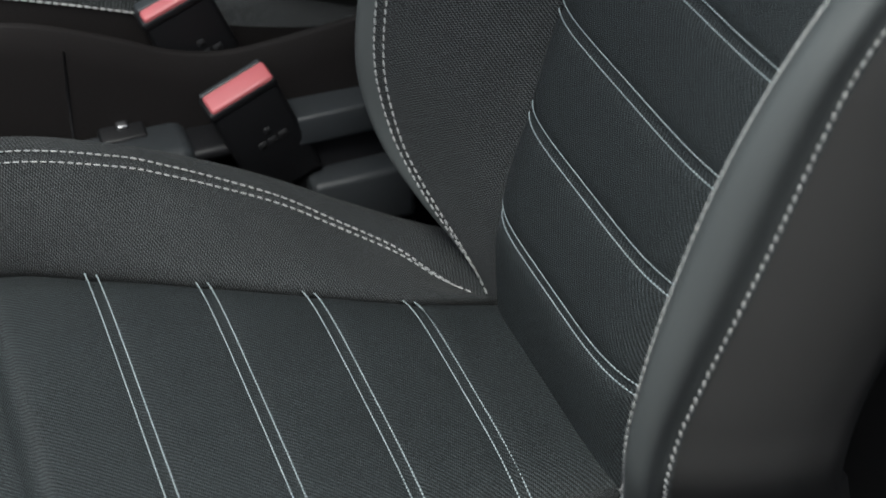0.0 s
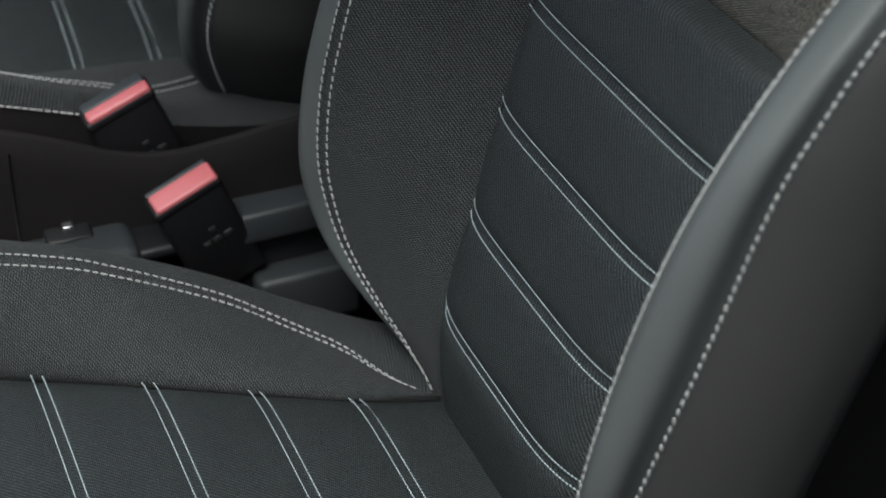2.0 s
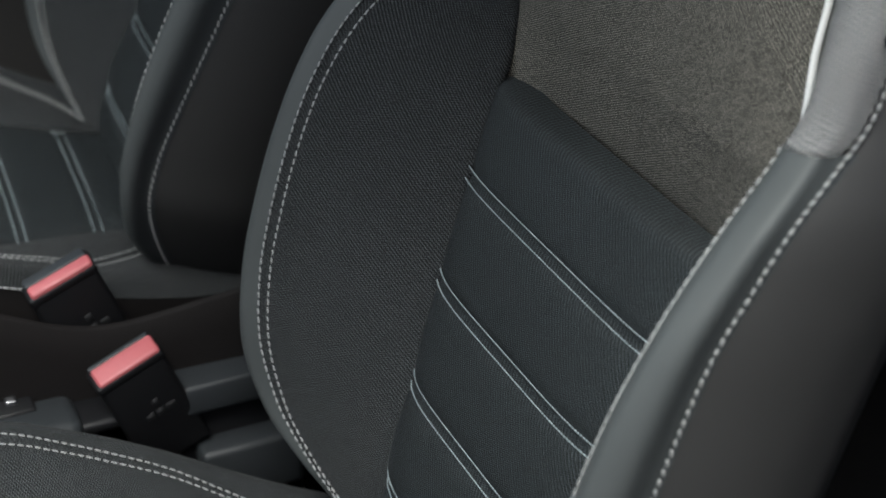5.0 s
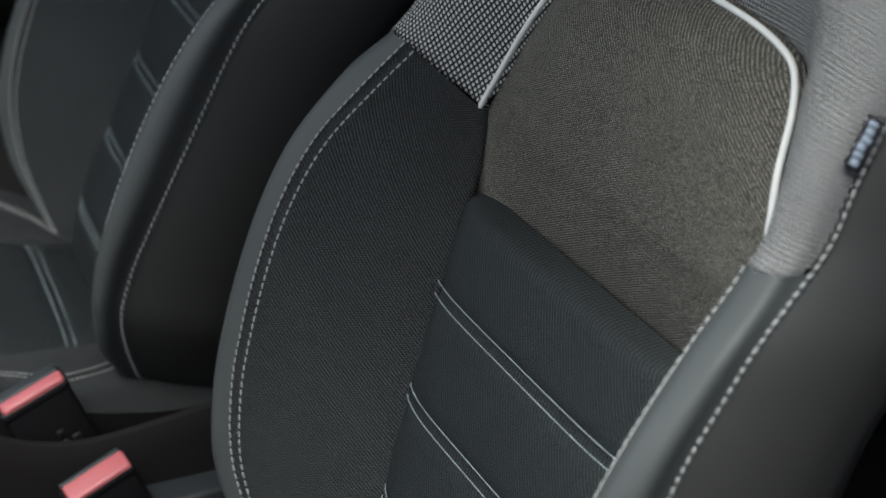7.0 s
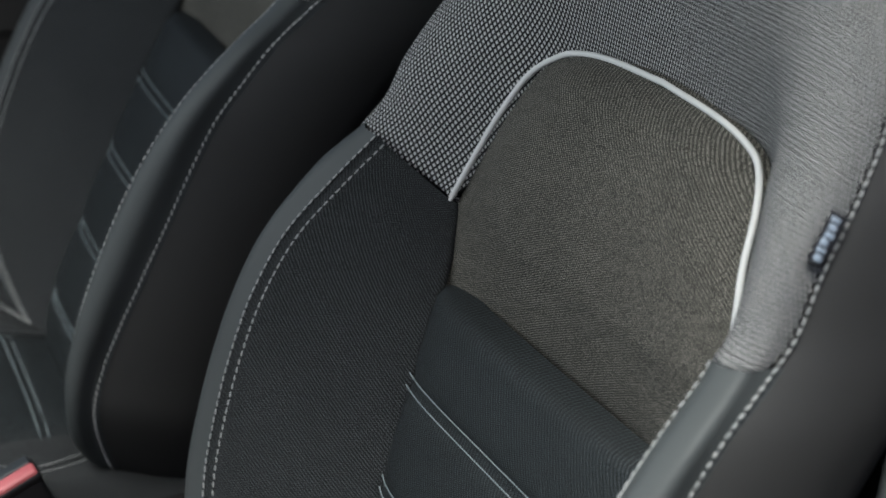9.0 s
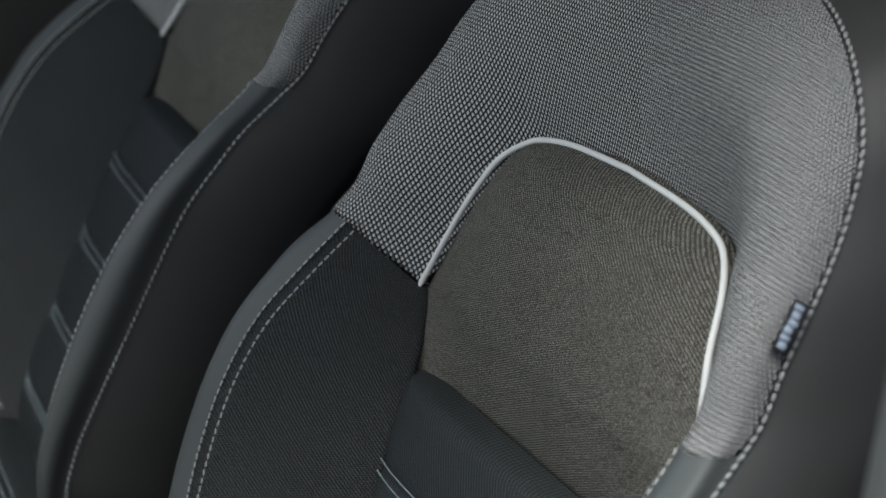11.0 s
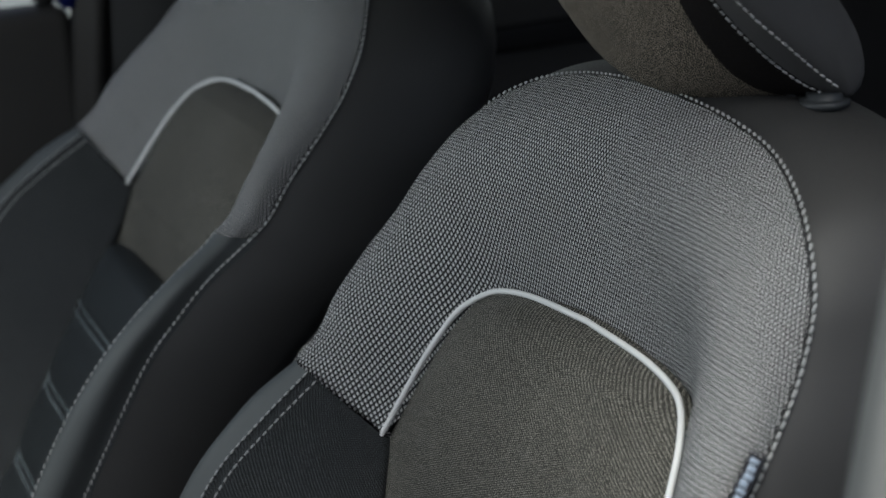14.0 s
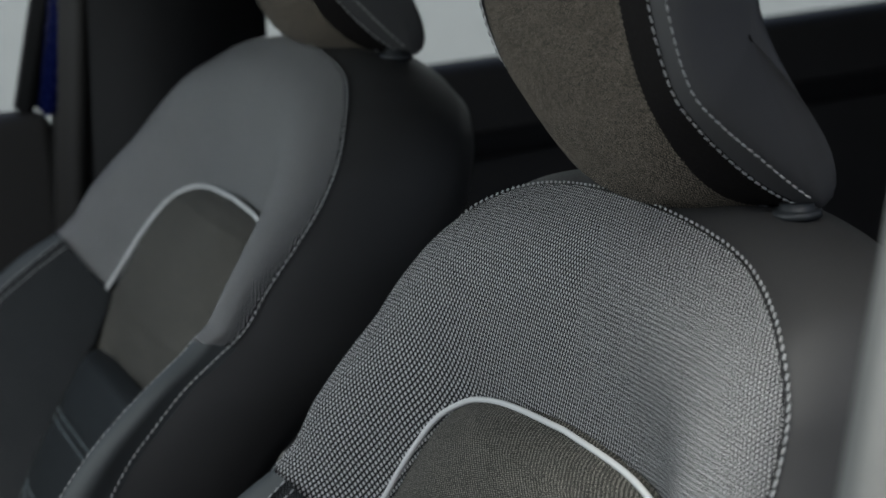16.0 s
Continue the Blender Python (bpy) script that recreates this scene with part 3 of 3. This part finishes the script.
# ---- buckles ----
def build_buckle(place, label, deep=0.0205):
    """Belt buckle: tapered black body with a red release button in its top."""
    b = empty("belt_buckle", place)
    rounded_box("body", (0.060, 0.027, 0.105), 0.005, PLASTIC, b, Matrix.Translation((0, 0, -0.052)), "black plastic buckle body")
    rounded_box("collar", (0.0615, 0.0285, 0.009), 0.003, PLASTIC, b, Matrix.Translation((0, 0, -0.0045)), "black rim round the button")
    rounded_box("button", (0.0565, deep, 0.010), 0.003, RED, b, Matrix.Translation((0.001, -0.0133 + deep / 2, -0.0005)) @ pose(0, 0, 0, 12, 0, 0), "red release button")
    rounded_box("slot_lip", (0.056, 0.0265 - deep, 0.008), 0.002, GREYPLASTIC, b, Matrix.Translation((0, 0.0135 - (0.0265 - deep) / 2, 0.0005)), "grey slot edge")
    for i, (w, z) in enumerate(((0.006, -0.042), (0.007, -0.053), (0.007, -0.053), (0.008, -0.053))):
        rounded_box("mark_bar", (w, 0.001, 0.0065), 0.0004, MARKS, b, Matrix.Translation((0.004 + (0, -0.009, 0, 0.010)[i], -0.0134, z)), "", segments=1)
    rounded_box("stalk", (0.036, 0.012, 0.14), 0.004, PLASTIC, b, Matrix.Translation((0, 0, -0.15)), "black buckle stalk")
    return tagged(b, label, "belt buckle", "front belt buckles")


build_buckle(pose(-0.146, 0.330, 0.450, 6, -20, 4), "black belt buckle with a red button beside the cushion")
build_buckle(pose(-0.178, 0.389, 0.509, 4, -19, 2), "black belt buckle with a red button in a side pocket", 0.013)

# ---- console between the seats ----
console = empty("centre_console")
tagged(console, "dark grey plastic centre console between the seats", "console")
rounded_box("body", (0.60, 0.062, 0.40), 0.012, GREYPLASTIC, console, Matrix.Translation((-0.485, 0.348, 0.212)), "dark grey console body")
rounded_box("slot_rim", (0.070, 0.050, 0.012), 0.005, PLASTIC, console, Matrix.Translation((-0.165, 0.350, 0.398)), "black rim of the buckle slot")
rounded_box("rear_ledge", (0.074, 0.066, 0.027), 0.004, GREYPLASTIC, console, Matrix.Translation((-0.068, 0.360, 0.399)), "grey plastic ledge")
rounded_box("rear_block", (0.085, 0.060, 0.050), 0.006, GREYPLASTIC, console, Matrix.Translation((-0.054, 0.345, 0.329)), "grey plastic block")
rounded_box("rear_post", (0.09, 0.044, 0.39), 0.008, PLASTIC, console, Matrix.Translation((-0.050, 0.366, 0.195)), "black lower console")
plate = rounded_box("screw_plate", (0.038, 0.030, 0.010), 0.003, PLASTIC, console, pose(-0.236, 0.368, 0.413, 15, 0, 0), "black fixing plate")
rounded_box("screw_head", (0.009, 0.009, 0.004), 0.0015, METAL, plate, Matrix.Translation((0.001, 0.001, 0.006)), "bright screw head")

rounded_box("trim_strip", (0.042, 0.003, 0.004), 0.001, PALETRIM, console, pose(-0.279, 0.392, 0.4135, 0, 0, 0), "slim pale trim strip")
lever = empty("seat_lever", Matrix.Translation((-0.312, 0.392, 0.470)))
tagged(lever, "slim bright metal lever at the far seat's side", "lever")
tube("grip", [Vector((-0.003, 0, 0.022)), Vector((0.000, -0.002, 0.012)), Vector((0.001, -0.003, 0.0)), Vector((-0.001, -0.002, -0.012)), Vector((-0.005, 0, -0.020))], 0.0016, METAL, lever, "bright metal strip")
rounded_box("mount", (0.012, 0.010, 0.050), 0.003, PLASTIC, lever, Matrix.Translation((-0.008, 0.004, 0)), "black lever body")

# ---- cabin ----
def slab(name, lo, hi, material, bevel=0.01, label="", kind="structure", category=""):
    size = [b - a for a, b in zip(lo, hi)]
    ob = rounded_box(name, size, bevel, material, None, Matrix.Translation([(a + b) / 2 for a, b in zip(lo, hi)]))
    return tagged(ob, label, category, kind=kind)


def beam(name, a, b, wide, deep, material, label, parent=None, bevel=0.012):
    """A leaning post from a to b, wide along x and deep along y."""
    bm = bmesh.new()
    bmesh.ops.create_cube(bm, size=1.0)
    for v in bm.verts:
        p = Vector(b) if v.co.z > 0 else Vector(a)
        v.co = Vector((p.x + v.co.x * wide, p.y + v.co.y * deep, p.z))
    bmesh.ops.bevel(bm, geom=bm.edges[:], offset=bevel, segments=3, affect="EDGES")
    ob = part(name, bm, material, parent)
    return tagged(ob, label, kind="" if parent else "structure")


slab("floor", (-1.3, -0.62, -0.05), (2.1, 1.2, 0.0), CARPET, 0.005, "black carpeted cabin floor")
# wall_front is an added, unseen blocker that keeps low front light off the seats.
slab("wall_front", (-0.98, -0.62, 0.0), (-0.88, 1.2, 0.98), TRIM, 0.02, "unseen dark wall added in front of the seats to block low light")
slab("ceiling", (-0.36, -0.42, 1.46), (2.1, 1.2, 1.50), ROOFCLOTH, 0.01, "grey cloth headliner")
door_1 = slab("door_1", (-1.0, 1.12, 0.02), (0.185, 1.19, 0.945), DOORCARD, 0.018, "dark grey front door card below its window")
beam("arm_rest", (0.0575, -0.055, 0.1175), (0.0575, -0.055, 0.1975), 0.75, 0.07, DOORCARD, "padded armrest", door_1)
door_2 = slab("door_2", (0.44, 1.12, 0.02), (1.60, 1.19, 0.930), DOORCARD, 0.018, "dark grey rear door card below its window")
rail = slab("waist_rail", (-0.56, -0.050, 0.340), (0.56, -0.030, 0.373), TRIM, 0.008, "")
rail.parent = door_2
tagged(rail, "raised rail along the door card", kind="")
del rail["kind"]
beam("b_pillar", (0.255, 1.14, 0.0), (0.345, 1.12, 1.46), 0.24, 0.11, TRIM, "black trim of the far middle pillar", None, 0.025)
beam("door_frame", (0.160, 1.150, 0.945), (0.300, 1.140, 1.46), 0.026, 0.03, TRIM, "black window frame of the far door", None, 0.006)
beam("pillar_paint", (0.181, 1.115, 0.945), (0.290, 1.100, 1.46), 0.030, 0.03, BLUE, "dark blue painted door frame edge", None, 0.006)
beam("pillar_edge", (0.165, 1.115, 0.60), (0.262, 1.10, 1.46), 0.040, 0.06, DOORCARD, "grey edge of the pillar trim", None, 0.012)
beam("c_pillar", (1.62, 1.14, 0.5), (1.50, 1.12, 1.46), 0.34, 0.10, TRIM, "dark rear pillar trim", None, 0.02)
slab("wall_far_sill", (-1.3, 1.14, 0.0), (2.1, 1.21, 0.30), TRIM, 0.01, "dark sill under the doors")
slab("wall_far_header", (-0.36, 1.12, 1.38), (2.1, 1.20, 1.46), TRIM, 0.01, "dark roof rail trim")
slab("wall_rear", (2.05, -0.62, 0.0), (2.1, 1.2, 1.46), TRIM, 0.005, "dark trim closing the rear")
slab("wall_near", (0.30, -0.64, 0.0), (2.1, -0.57, 0.935), DOORCARD, 0.015, "dark rear door card")
beam("near_pillar", (0.030, -0.53, 0.60), (0.235, -0.53, 1.46), 0.10, 0.05, PALETRIM, "grey middle pillar beside the open door", None, 0.012)
# Added out of view: a slab that cuts low skylight from the near side.
slab("near_sky_block", (-9, -3.6, -0.40), (9, -3.4, 1.3), TARMAC, 0.01, "unseen grey wall added to block low sky on the near side")
# Made-up backdrop: sets the tone of the far windows and blocks sky behind.
slab("backdrop_far", (0.4, 8.0, -0.40), (16, 8.2, 5.0), BACKDROP, 0.01, "pale backdrop added beyond the far windows to set their brightness")
slab("ground", (-400, -400, -0.42), (400, 400, -0.40), TARMAC, 0.001, "grey concrete ground")


def build_bench():
    """Rear bench: long cushion, tall backrest and two head restraints."""
    b = empty("rear_bench")
    rounded_box("cushion", (0.50, 1.30, 0.20), 0.06, BOLSTER, b, Matrix.Translation((1.10, 0.30, 0.36)), "dark cloth bench cushion", segments=5)
    for y in (-0.02, 0.62):
        rounded_box("backrest", (0.16, 0.63, 0.56), 0.06, BOLSTER, b, pose(1.46, y, 0.66, 0, 18, 0), "dark cloth bench backrest", segments=5)
        rounded_box("head_restraint", (0.10, 0.24, 0.15), 0.04, BOLSTER, b, pose(1.55, y, 1.01, 0, 12, 0), "dark rear head restraint", segments=5)
    rounded_box("plinth", (0.50, 1.28, 0.27), 0.01, CARPET, b, Matrix.Translation((1.12, 0.30, 0.135)), "carpeted bench base")
    return tagged(b, "dark cloth rear bench seat behind the front seats", "bench seat")


build_bench()
